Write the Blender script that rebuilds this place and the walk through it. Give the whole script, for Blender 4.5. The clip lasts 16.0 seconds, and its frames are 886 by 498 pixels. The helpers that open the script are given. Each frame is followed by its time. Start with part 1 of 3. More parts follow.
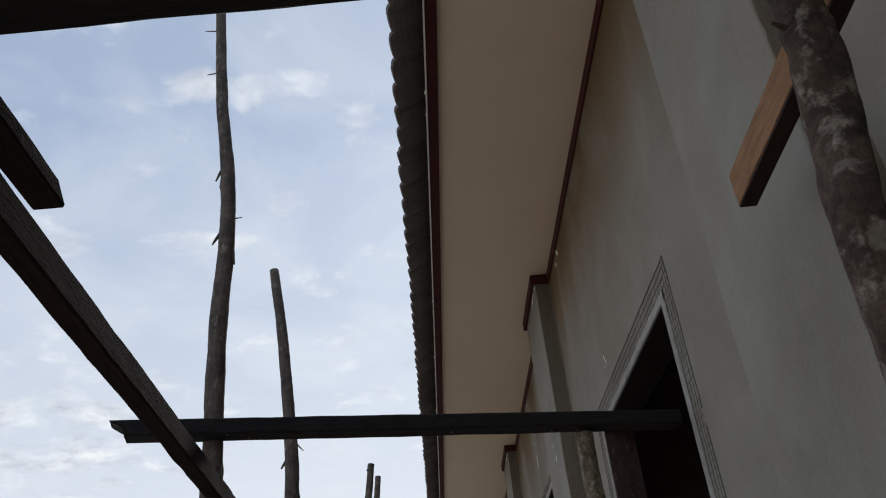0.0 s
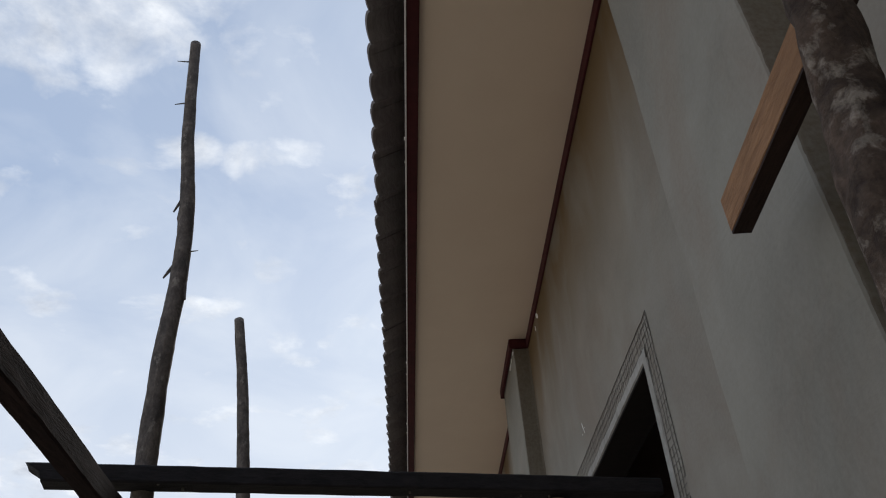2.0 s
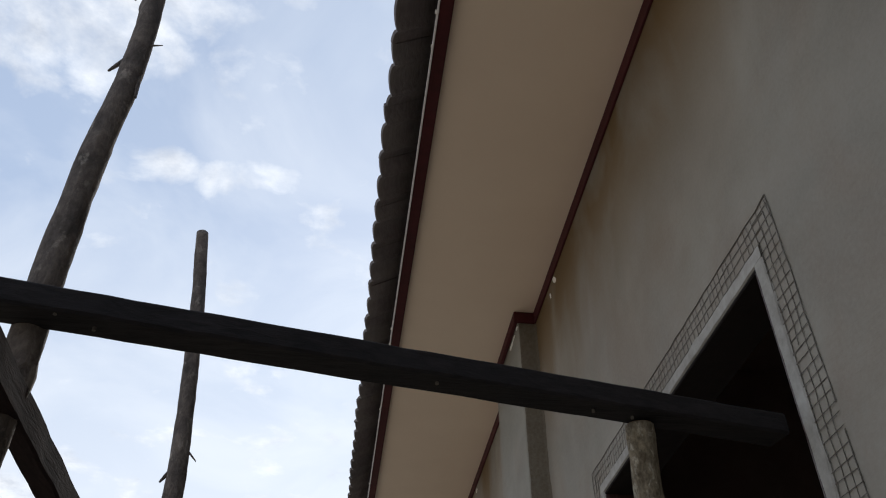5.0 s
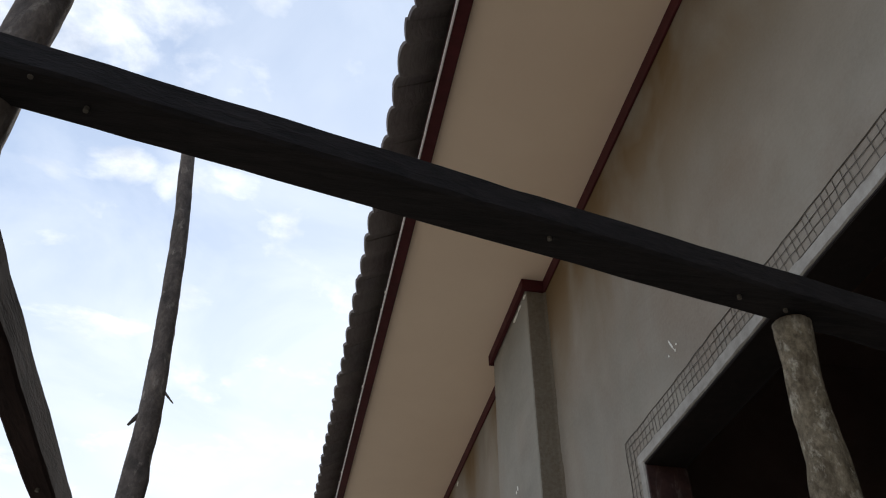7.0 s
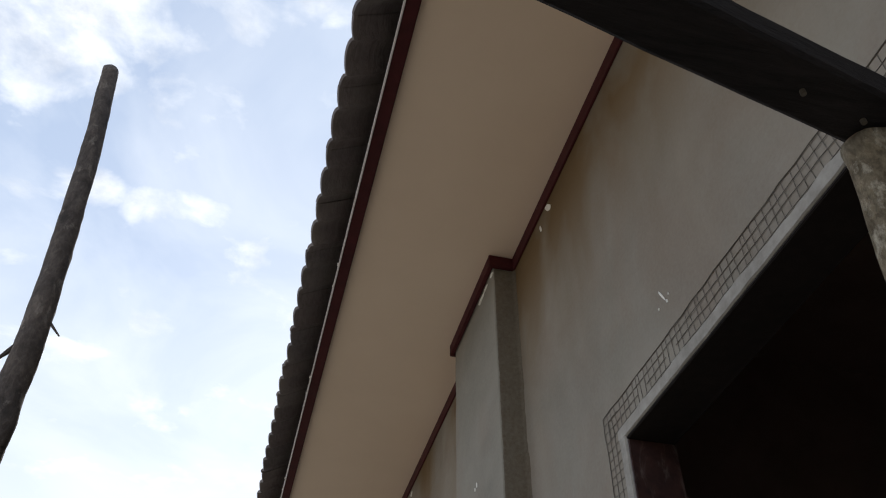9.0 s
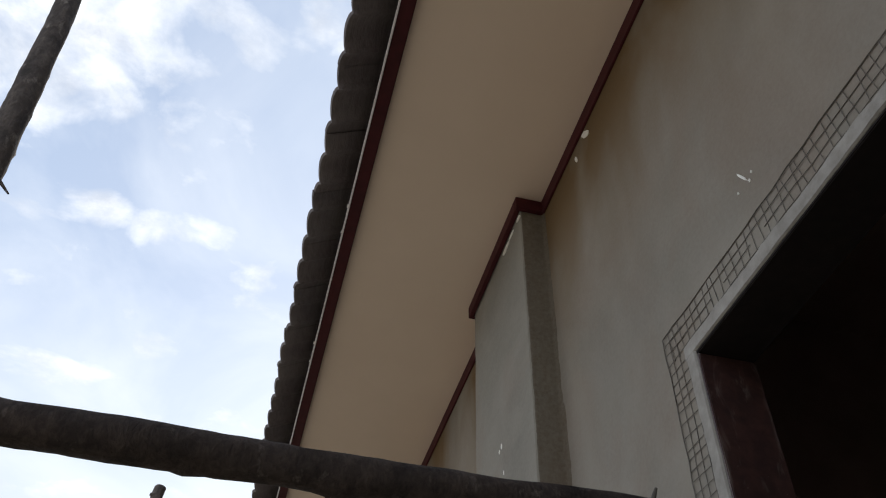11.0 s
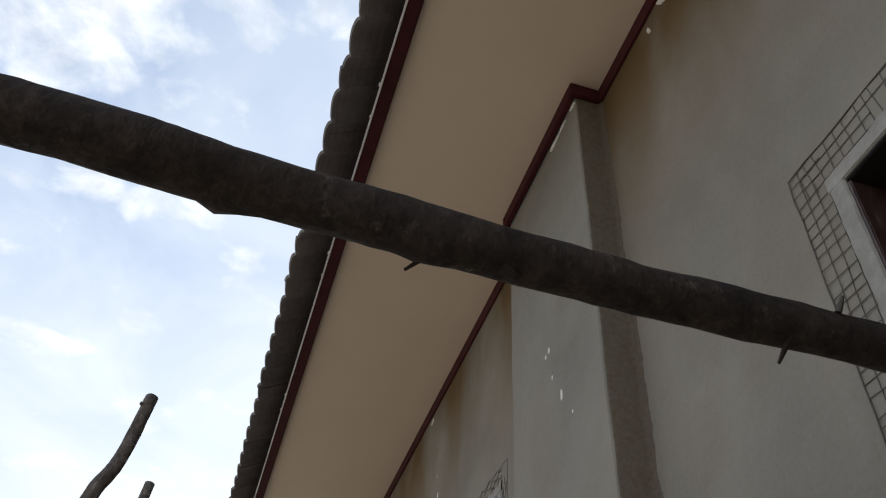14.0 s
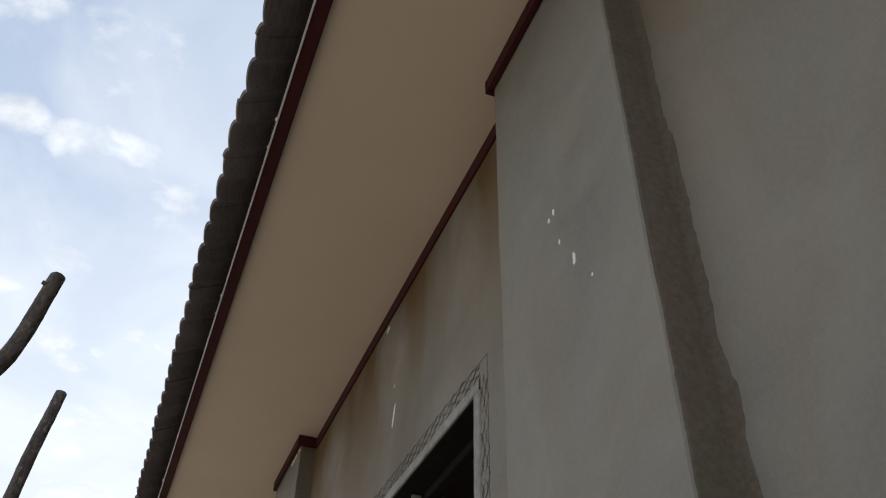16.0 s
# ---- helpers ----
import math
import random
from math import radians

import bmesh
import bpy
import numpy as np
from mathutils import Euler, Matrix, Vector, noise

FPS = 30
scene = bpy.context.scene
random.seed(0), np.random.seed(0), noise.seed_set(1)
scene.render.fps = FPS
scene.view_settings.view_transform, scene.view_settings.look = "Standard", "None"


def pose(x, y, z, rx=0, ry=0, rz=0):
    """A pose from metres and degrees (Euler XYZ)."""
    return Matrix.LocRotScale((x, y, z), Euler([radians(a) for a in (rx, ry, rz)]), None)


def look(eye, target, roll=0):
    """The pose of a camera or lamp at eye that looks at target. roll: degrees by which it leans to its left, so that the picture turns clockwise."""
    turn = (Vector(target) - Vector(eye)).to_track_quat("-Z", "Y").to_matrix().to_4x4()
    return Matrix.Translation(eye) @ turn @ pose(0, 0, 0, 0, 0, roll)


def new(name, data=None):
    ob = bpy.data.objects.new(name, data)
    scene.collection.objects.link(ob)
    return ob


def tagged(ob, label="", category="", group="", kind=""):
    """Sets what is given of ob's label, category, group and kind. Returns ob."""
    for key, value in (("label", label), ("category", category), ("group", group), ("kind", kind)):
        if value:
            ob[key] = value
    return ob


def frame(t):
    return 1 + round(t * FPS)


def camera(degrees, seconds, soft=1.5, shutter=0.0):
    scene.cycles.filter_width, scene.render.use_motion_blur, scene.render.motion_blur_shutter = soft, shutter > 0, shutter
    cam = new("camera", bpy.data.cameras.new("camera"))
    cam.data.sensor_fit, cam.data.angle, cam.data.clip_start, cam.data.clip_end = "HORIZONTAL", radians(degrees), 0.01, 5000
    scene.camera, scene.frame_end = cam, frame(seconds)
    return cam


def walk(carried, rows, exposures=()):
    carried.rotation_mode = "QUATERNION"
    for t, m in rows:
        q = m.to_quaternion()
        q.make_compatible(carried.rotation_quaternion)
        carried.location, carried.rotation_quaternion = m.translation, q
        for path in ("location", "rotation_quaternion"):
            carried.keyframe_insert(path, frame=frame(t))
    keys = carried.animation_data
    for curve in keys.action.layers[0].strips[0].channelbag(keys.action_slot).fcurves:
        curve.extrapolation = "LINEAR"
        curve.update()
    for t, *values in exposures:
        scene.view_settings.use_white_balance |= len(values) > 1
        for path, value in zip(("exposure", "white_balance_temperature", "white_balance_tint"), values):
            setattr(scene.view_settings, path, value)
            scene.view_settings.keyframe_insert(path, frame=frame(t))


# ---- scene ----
PATH = [
    (0, (-0.762, -4.274, 1.309), (-0.699, -2.564, 2.344), -6.0),
    (0.5, (-0.742, -4.243, 1.322), (-0.677, -2.573, 2.419), -5.3),
    (1, (-0.726, -4.207, 1.338), (-0.653, -2.574, 2.491), -4.8),
    (1.5, (-0.709, -4.167, 1.334), (-0.619, -2.55, 2.507), -4.6),
    (2, (-0.714, -4.085, 1.321), (-0.606, -2.476, 2.504), -4.5),
    (2.5, (-0.747, -3.908, 1.331), (-0.642, -2.31, 2.528), -3.9),
    (3, (-0.775, -3.778, 1.344), (-0.675, -2.191, 2.558), -3.0),
    (3.5, (-0.774, -3.694, 1.344), (-0.676, -2.121, 2.575), -2.5),
    (4, (-0.767, -3.558, 1.341), (-0.656, -1.996, 2.585), -1.8),
    (6.5, (-0.984, -2.898, 1.383), (-0.704, -1.39, 2.666), 0.3),
    (7, (-0.983, -2.789, 1.383), (-0.702, -1.288, 2.675), 0.1),
    (7.5, (-0.941, -2.647, 1.39), (-0.65, -1.162, 2.697), -0.2),
    (8, (-0.889, -2.557, 1.403), (-0.57, -1.089, 2.722), -0.6),
    (10.5, (-0.84, -2.002, 1.414), (-0.484, -0.621, 2.816), 1.6),
    (11, (-0.808, -1.901, 1.408), (-0.488, -0.513, 2.812), 1.6),
    (11.5, (-0.802, -1.861, 1.411), (-0.501, -0.472, 2.818), 2.9),
    (12, (-0.812, -1.788, 1.416), (-0.512, -0.411, 2.835), 4.2),
    (12.5, (-0.833, -1.68, 1.43), (-0.522, -0.318, 2.861), 4.6),
    (13, (-0.852, -1.597, 1.424), (-0.527, -0.244, 2.861), 4.1),
    (13.5, (-0.857, -1.531, 1.411), (-0.522, -0.16, 2.829), 3.7),
    (14, (-0.836, -1.399, 1.4), (-0.49, -0.002, 2.789), 3.8),
    (14.5, (-0.79, -1.197, 1.423), (-0.407, 0.236, 2.764), 3.3),
    (15, (-0.734, -1.096, 1.475), (-0.305, 0.358, 2.78), 2.3),
    (15.5, (-0.744, -1.02, 1.501), (-0.257, 0.43, 2.789), 1.4),
    (16, (-0.791, -0.889, 1.52), (-0.27, 0.541, 2.818), 1.4),
]
cam = camera(57.0, 16.0, soft=1.1)
# exposure drifts a little brighter once the dark beams leave the view
walk(cam, [(t, look(eye, target, roll)) for t, eye, target, roll in PATH],
     exposures=[(0.0, -0.2, 6300, 10), (1.5, -0.1, 6300, 10), (4.0, -0.06, 6350, 10), (6.5, 0.32, 6350, 10), (8.2, 0.31, 6400, 10), (11.0, 0.27, 6450, 10), (14.0, 0.29, 6450, 9), (16.0, 0.18, 6550, 9)])

# ---------------------------------------------------------------- world and sun
SUN_ELEV, SUN_AZ = radians(30), radians(6)     # ahead, just behind the roof edge, veiled by cloud


def nodes_of(tree):
    tree.nodes.clear()
    return tree.nodes, tree.links


def math_node(ns, ln, op, a, b=None, c=None, clamp=False):
    n = ns.new("ShaderNodeMath")
    n.operation, n.use_clamp = op, clamp
    for i, v in enumerate((a, b, c)):
        if v is None:
            continue
        if isinstance(v, (int, float)):
            n.inputs[i].default_value = v
        else:
            ln.new(v, n.inputs[i])
    return n.outputs[0]


def ramp(ns, ln, fac, stops):
    n = ns.new("ShaderNodeValToRGB")
    el = n.color_ramp.elements
    while len(el) < len(stops):
        el.new(0.5)
    for e, (p, c) in zip(el, stops):
        e.position = p
        e.color = (*c, 1) if isinstance(c, tuple) else (c, c, c, 1)
    ln.new(fac, n.inputs[0])
    return n.outputs[0]


def noise_tex(ns, ln, vec, scale, detail=4.0, rough=0.55, dist=0.0):
    n = ns.new("ShaderNodeTexNoise")
    n.inputs["Scale"].default_value = scale
    n.inputs["Detail"].default_value = detail
    n.inputs["Roughness"].default_value = rough
    n.inputs["Distortion"].default_value = dist
    ln.new(vec, n.inputs["Vector"])
    return n.outputs["Fac"]


def mix_rgb(ns, ln, fac, a, b, kind="MIX"):
    n = ns.new("ShaderNodeMix")
    n.data_type, n.blend_type = "RGBA", kind
    for sock, v in ((n.inputs[0], fac), (n.inputs[6], a), (n.inputs[7], b)):
        if isinstance(v, (int, float)):
            sock.default_value = v
        elif isinstance(v, tuple):
            sock.default_value = (*v, 1)
        else:
            ln.new(v, sock)
    return n.outputs[2]


def build_world():
    w = bpy.data.worlds.new("sky")
    w.use_nodes = True
    ns, ln = nodes_of(w.node_tree)
    out = ns.new("ShaderNodeOutputWorld")
    sky = ns.new("ShaderNodeTexSky")
    sky.sky_type, sky.sun_disc = "NISHITA", False
    sky.sun_elevation, sky.sun_rotation = SUN_ELEV, SUN_AZ
    sky.air_density, sky.dust_density = 1.0, 1.0
    bg = ns.new("ShaderNodeBackground")
    bg.inputs[1].default_value = 0.1
    tc = ns.new("ShaderNodeTexCoord")
    sep = ns.new("ShaderNodeSeparateXYZ")
    ln.new(tc.outputs["Generated"], sep.inputs[0])
    # the cloud layer: the direction laid onto a plane overhead
    up = math_node(ns, ln, "ADD", math_node(ns, ln, "MAXIMUM", sep.outputs[2], 0.0), 0.12)
    u = math_node(ns, ln, "DIVIDE", sep.outputs[0], up)
    v = math_node(ns, ln, "DIVIDE", sep.outputs[1], up)
    com = ns.new("ShaderNodeCombineXYZ")
    ln.new(u, com.inputs[0])
    ln.new(v, com.inputs[1])
    veil = noise_tex(ns, ln, com.outputs[0], 1.3, 3, 0.5)
    puff = noise_tex(ns, ln, com.outputs[0], CLOUD_SCALE, 7, 0.55, 0.25)
    big = noise_tex(ns, ln, com.outputs[0], 0.9, 2, 0.5)
    # banks of cumulus in their places overhead
    bank = None
    for cu, cv, ru, rv, gain in CLOUD_BANKS:
        du = math_node(ns, ln, "DIVIDE", math_node(ns, ln, "SUBTRACT", u, cu), ru)
        dv = math_node(ns, ln, "DIVIDE", math_node(ns, ln, "SUBTRACT", v, cv), rv)
        d = math_node(ns, ln, "ADD", math_node(ns, ln, "MULTIPLY", du, du), math_node(ns, ln, "MULTIPLY", dv, dv))
        g = math_node(ns, ln, "MULTIPLY", math_node(ns, ln, "SUBTRACT", 1.0, d, clamp=True), gain)
        bank = g if bank is None else math_node(ns, ln, "MAXIMUM", bank, g)
    puff = math_node(ns, ln, "MULTIPLY_ADD", math_node(ns, ln, "SUBTRACT", puff, 0.5), 1.9, 0.36)
    dens = math_node(ns, ln, "ADD", puff, math_node(ns, ln, "MULTIPLY", math_node(ns, ln, "SUBTRACT", big, 0.5), 0.3))
    dens = math_node(ns, ln, "ADD", dens, bank)
    mask = ramp(ns, ln, dens, [(0.5, 0.0), (0.68, 0.45), (0.95, 1.0)])
    low = ramp(ns, ln, sep.outputs[2], [(0.1, 1.0), (0.75, 0.0)])
    thin = math_node(ns, ln, "MULTIPLY_ADD", veil, 0.4, 0.62, clamp=True)
    thin = math_node(ns, ln, "MULTIPLY_ADD", low, 0.35, thin, clamp=True)
    base = mix_rgb(ns, ln, thin, sky.outputs[0], VEIL)
    wisp = noise_tex(ns, ln, com.outputs[0], 2.4, 6, 0.55, 0.6)
    base = mix_rgb(ns, ln, ramp(ns, ln, wisp, [(0.42, 0.0), (0.74, 0.6)]), base, HAZE)
    base = mix_rgb(ns, ln, ramp(ns, ln, sep.outputs[2], [(0.25, 0.75), (0.62, 0.0)]), base, (9.3, 9.7, 10.2))
    shade = noise_tex(ns, ln, com.outputs[0], 11.0, 6, 0.62)
    white = mix_rgb(ns, ln, ramp(ns, ln, shade, [(0.35, 0.0), (0.65, 1.0)]), CLOUD_DARK, CLOUD_LIGHT)
    # the veiled sun's wide aureole
    dot = ns.new("ShaderNodeVectorMath")
    dot.operation = "DOT_PRODUCT"
    ln.new(tc.outputs["Generated"], dot.inputs[0])
    dot.inputs[1].default_value = (math.sin(SUN_AZ) * math.cos(SUN_ELEV), math.cos(SUN_AZ) * math.cos(SUN_ELEV), math.sin(SUN_ELEV))
    near = math_node(ns, ln, "POWER", math_node(ns, ln, "MAXIMUM", dot.outputs["Value"], 0.0), 14.0)
    col = mix_rgb(ns, ln, mask, base, white)
    col = mix_rgb(ns, ln, near, col, AUREOLE, "ADD")
    ln.new(col, bg.inputs[0])
    ln.new(bg.outputs[0], out.inputs[0])
    scene.world = w


VEIL = (4.5, 5.55, 7.4)
AUREOLE = (1.2, 1.15, 0.95)
CLOUD_DARK, CLOUD_LIGHT = (6.3, 6.7, 7.4), (10.5, 10.7, 10.9)
HAZE = (8.2, 8.7, 9.4)
CLOUD_SCALE = 7.0
CLOUD_BANKS = [(-0.34, 0.60, 0.29, 0.22, 0.50), (-0.195, 0.905, 0.10, 0.05, 0.40), (-0.29, 0.89, 0.075, 0.045, 0.36), (-0.39, 1.255, 0.13, 0.07, 0.30), (-0.95, 1.95, 0.55, 0.5, 0.34), (-0.13, 1.62, 0.16, 0.1, 0.25), (-0.02, 0.52, 0.06, 0.10, 0.22)]
build_world()

sun_data = bpy.data.lights.new("sun", "SUN")
sun_data.energy, sun_data.angle, sun_data.color = 1.9, radians(10), (1.0, 0.95, 0.88)
sun = new("sun", sun_data)
toward = Vector((math.sin(SUN_AZ) * math.cos(SUN_ELEV), math.cos(SUN_AZ) * math.cos(SUN_ELEV), math.sin(SUN_ELEV)))
sun.matrix_world = look(toward * 30, (0, 0, 0))

# ---------------------------------------------------------------- materials


def material(name, build, rough=0.8, metal=0.0, bump=None):
    m = bpy.data.materials.new(name)
    m.use_nodes = True
    ns, ln = nodes_of(m.node_tree)
    out = ns.new("ShaderNodeOutputMaterial")
    p = ns.new("ShaderNodeBsdfPrincipled")
    p.inputs["Roughness"].default_value, p.inputs["Metallic"].default_value = rough, metal
    p.inputs["Specular IOR Level"].default_value = 0.06 if rough > 0.955 else 0.25 if rough > 0.7 else 0.5
    ln.new(p.outputs[0], out.inputs[0])
    geo = ns.new("ShaderNodeNewGeometry")
    tc = ns.new("ShaderNodeTexCoord")
    col, height, dist = build(ns, ln, geo.outputs["Position"], tc.outputs["Object"])
    if isinstance(col, tuple):
        p.inputs["Base Color"].default_value = (*col, 1)
    else:
        ln.new(col, p.inputs["Base Color"])
    if height is not None:
        b = ns.new("ShaderNodeBump")
        b.inputs["Strength"].default_value, b.inputs["Distance"].default_value = 0.8, dist
        ln.new(height, b.inputs["Height"])
        ln.new(b.outputs[0], p.inputs["Normal"])
    return m


def stretched(ns, ln, vec, x, y, z):
    n = ns.new("ShaderNodeMapping")
    n.inputs["Scale"].default_value = (x, y, z)
    ln.new(vec, n.inputs[0])
    return n.outputs[0]


def plaster(stain, tone=(0.252, 0.227, 0.190)):
    def build(ns, ln, pos, obj):
        blot = noise_tex(ns, ln, pos, 1.5, 5, 0.6, 0.4)
        cloud = noise_tex(ns, ln, pos, 5.0, 4, 0.6)
        fine = noise_tex(ns, ln, pos, 90, 4, 0.7)
        trowel = noise_tex(ns, ln, stretched(ns, ln, pos, 6, 3, 9), 1.0, 5, 0.6, 1.2)
        dark = tuple(c * 0.74 for c in tone)
        light = tuple(min(1, c * 1.14) for c in tone)
        col = mix_rgb(ns, ln, ramp(ns, ln, blot, [(0.33, 0.0), (0.68, 1.0)]), dark, light)
        col = mix_rgb(ns, ln, ramp(ns, ln, cloud, [(0.35, 0.0), (0.75, 0.35)]), col, (tone[0] * 0.8, tone[1] * 0.84, tone[2] * 0.8))
        warm = noise_tex(ns, ln, stretched(ns, ln, pos, 2.2, 2.2, 1.5), 1.0, 5, 0.62, 0.7)
        col = mix_rgb(ns, ln, ramp(ns, ln, warm, [(0.48, 0.0), (0.66, 0.55)]), col, (tone[0] * 0.86, tone[1] * 0.74, tone[2] * 0.68))
        wash = noise_tex(ns, ln, stretched(ns, ln, pos, 3.2, 3.2, 2.0), 1.0, 5, 0.55, 0.5)
        col = mix_rgb(ns, ln, ramp(ns, ln, wash, [(0.52, 0.0), (0.72, 0.35)]), col, (tone[0] * 1.2, tone[1] * 1.22, tone[2] * 1.2))
        col = mix_rgb(ns, ln, ramp(ns, ln, fine, [(0.3, 0.0), (0.8, 0.18)]), col, (0.40, 0.39, 0.35))
        if stain:
            sep = ns.new("ShaderNodeSeparateXYZ")
            ln.new(pos, sep.inputs[0])
            run = noise_tex(ns, ln, stretched(ns, ln, pos, 2.0, 2.0, 1.0), 1.0, 4, 0.5, 0.4)
            top = ramp(ns, ln, math_node(ns, ln, "MULTIPLY", sep.outputs[2], 0.25), [(0.62, 0.0), (0.75, 0.4), (0.87, 1.0)])
            m = math_node(ns, ln, "MULTIPLY", ramp(ns, ln, run, [(0.34, 0.15), (0.56, 1.0)]), top)
            col = mix_rgb(ns, ln, math_node(ns, ln, "MULTIPLY", m, 0.95), col, (0.14, 0.088, 0.037))
        h = math_node(ns, ln, "ADD", math_node(ns, ln, "MULTIPLY", fine, 0.25), trowel)
        return col, h, 0.004
    return build


def wood(dark, light, ring=14.0, along=(1, 1, 1)):
    def build(ns, ln, pos, obj):
        v = stretched(ns, ln, obj, *along)
        grain = noise_tex(ns, ln, v, ring, 6, 0.65, 0.6)
        fine = noise_tex(ns, ln, v, ring * 6, 3, 0.6)
        blot = noise_tex(ns, ln, obj, 4.0, 3, 0.5)
        col = mix_rgb(ns, ln, ramp(ns, ln, grain, [(0.32, 0.0), (0.7, 1.0)]), dark, light)
        col = mix_rgb(ns, ln, ramp(ns, ln, blot, [(0.4, 0.0), (0.75, 0.5)]), col, tuple(c * 0.55 for c in dark))
        return col, math_node(ns, ln, "ADD", grain, math_node(ns, ln, "MULTIPLY", fine, 0.4)), 0.004
    return build


def bark(dark, mid, pale, pale_from, size=1.0, tall=0.6):
    def build(ns, ln, pos, obj):
        v = stretched(ns, ln, obj, 1, 1, tall)
        big = noise_tex(ns, ln, v, 20 * size, 6, 0.68, 0.3)
        small = noise_tex(ns, ln, v, 85 * size, 5, 0.7, 0.5)
        patch = noise_tex(ns, ln, v, 30 * size, 6, 0.66, 0.25)
        col = mix_rgb(ns, ln, ramp(ns, ln, big, [(0.32, 0.0), (0.66, 1.0)]), dark, mid)
        col = mix_rgb(ns, ln, ramp(ns, ln, patch, [(pale_from, 0.0), (pale_from + 0.09, 0.85)]), col, pale)
        col = mix_rgb(ns, ln, ramp(ns, ln, small, [(0.4, 0.45), (0.62, 0.0)]), col, tuple(c * 0.5 for c in dark))
        return col, math_node(ns, ln, "ADD", big, math_node(ns, ln, "MULTIPLY", small, 0.6)), 0.012
    return build


def speckled(a, b, scale, h=0.002):
    def build(ns, ln, pos, obj):
        n1 = noise_tex(ns, ln, pos, scale, 5, 0.6)
        n2 = noise_tex(ns, ln, pos, scale * 0.12, 3, 0.5)
        f = math_node(ns, ln, "MULTIPLY_ADD", n1, 0.55, math_node(ns, ln, "MULTIPLY", n2, 0.45))
        return mix_rgb(ns, ln, ramp(ns, ln, f, [(0.35, 0.0), (0.65, 1.0)]), a, b), n1, h
    return build


def tile_colour(ns, ln, pos, obj):
    info = ns.new("ShaderNodeObjectInfo")
    n1 = noise_tex(ns, ln, pos, 30, 5, 0.65)
    n2 = noise_tex(ns, ln, pos, 4, 3, 0.5)
    col = mix_rgb(ns, ln, n1, (0.105, 0.096, 0.10), (0.19, 0.172, 0.172))
    col = mix_rgb(ns, ln, math_node(ns, ln, "MULTIPLY", info.outputs["Random"], 0.4), col, (0.20, 0.155, 0.15))
    band = noise_tex(ns, ln, stretched(ns, ln, pos, 75, 1.5, 75), 1.0, 3, 0.6, 0.3)
    col = mix_rgb(ns, ln, ramp(ns, ln, band, [(0.42, 0.0), (0.62, 0.5)]), col, (0.10, 0.09, 0.085))
    col = mix_rgb(ns, ln, ramp(ns, ln, n2, [(0.45, 0.0), (0.7, 0.5)]), col, (0.24, 0.22, 0.205))
    return col, math_node(ns, ln, "ADD", n1, band), 0.004


def scuffed(ns, ln, pos, obj):
    """Brown paint dragged over with wet plaster: soft pale scuffs and a few specks."""
    grain = noise_tex(ns, ln, pos, 40, 5, 0.6)
    drag = noise_tex(ns, ln, stretched(ns, ln, pos, 26, 26, 7), 1.0, 6, 0.65, 0.8)
    speck = noise_tex(ns, ln, pos, 120, 2, 0.5)
    col = mix_rgb(ns, ln, ramp(ns, ln, grain, [(0.35, 0.0), (0.65, 1.0)]), (0.028, 0.012, 0.010), (0.058, 0.025, 0.02))
    col = mix_rgb(ns, ln, ramp(ns, ln, drag, [(0.55, 0.0), (0.70, 0.5)]), col, (0.26, 0.22, 0.19))
    col = mix_rgb(ns, ln, ramp(ns, ln, speck, [(0.75, 0.0), (0.79, 0.5)]), col, (0.30, 0.26, 0.23))
    return col, grain, 0.001


M_WALL = material("wall_plaster", plaster(True), 0.9)
M_PILLAR = material("pillar_plaster", plaster(False, (0.264, 0.242, 0.204)), 0.9)
M_DAMP = material("brown_side_mortar", plaster(False, (0.122, 0.097, 0.067)), 0.92)
M_MORTAR = material("smoothed_mortar", speckled((0.24, 0.225, 0.20), (0.38, 0.36, 0.325), 35, 0.003), 0.9)
M_SOFFIT = material("cream_soffit_paint", speckled((0.82, 0.675, 0.54), (0.87, 0.725, 0.585), 3, 0.0005), 0.6)
M_TRIM = material("maroon_paint", speckled((0.047, 0.009, 0.011), (0.077, 0.013, 0.016), 25, 0.001), 0.72)
M_DRIP = material("pale_metal_strip", speckled((0.78, 0.74, 0.74), (0.86, 0.82, 0.82), 30, 0.0005), 0.35, 0.0)
M_TILE = material("weathered_concrete_tile", tile_colour, 0.75)
M_DARKWOOD = material("dark_weathered_lumber", wood((0.011, 0.010, 0.011), (0.028, 0.024, 0.025), 12, (1, 8, 8)), 0.88)
M_REDWOOD = material("reddish_lumber", wood((0.018, 0.013, 0.014), (0.042, 0.028, 0.026), 12, (8, 1, 8)), 0.96)
M_FRESH = material("fresh_sawn_lumber", wood((0.22, 0.11, 0.05), (0.40, 0.21, 0.10), 14, (9, 1, 9)), 0.75)
# for the fresh timber's underside, its shade held in the colour
M_SHADED_UNDER = material("shade_dark_lumber", wood((0.022, 0.012, 0.009), (0.055, 0.030, 0.022), 12, (8, 1, 8)), 0.9)
M_ENDGRAIN = material("weathered_end_grain", speckled((0.12, 0.085, 0.06), (0.24, 0.18, 0.13), 70, 0.002), 0.9)
M_BARK = material("mottled_bark", bark((0.035, 0.025, 0.020), (0.155, 0.108, 0.08), (0.33, 0.28, 0.23), 0.52, 0.75, 1.0), 0.95)
M_BARK_TAN = material("tan_bark", bark((0.085, 0.065, 0.04), (0.36, 0.30, 0.21), (0.52, 0.47, 0.37), 0.54, 1.9), 0.95)
M_POLE = material("grey_peeled_pole", bark((0.07, 0.06, 0.055), (0.215, 0.178, 0.152), (0.34, 0.295, 0.255), 0.57), 0.9)
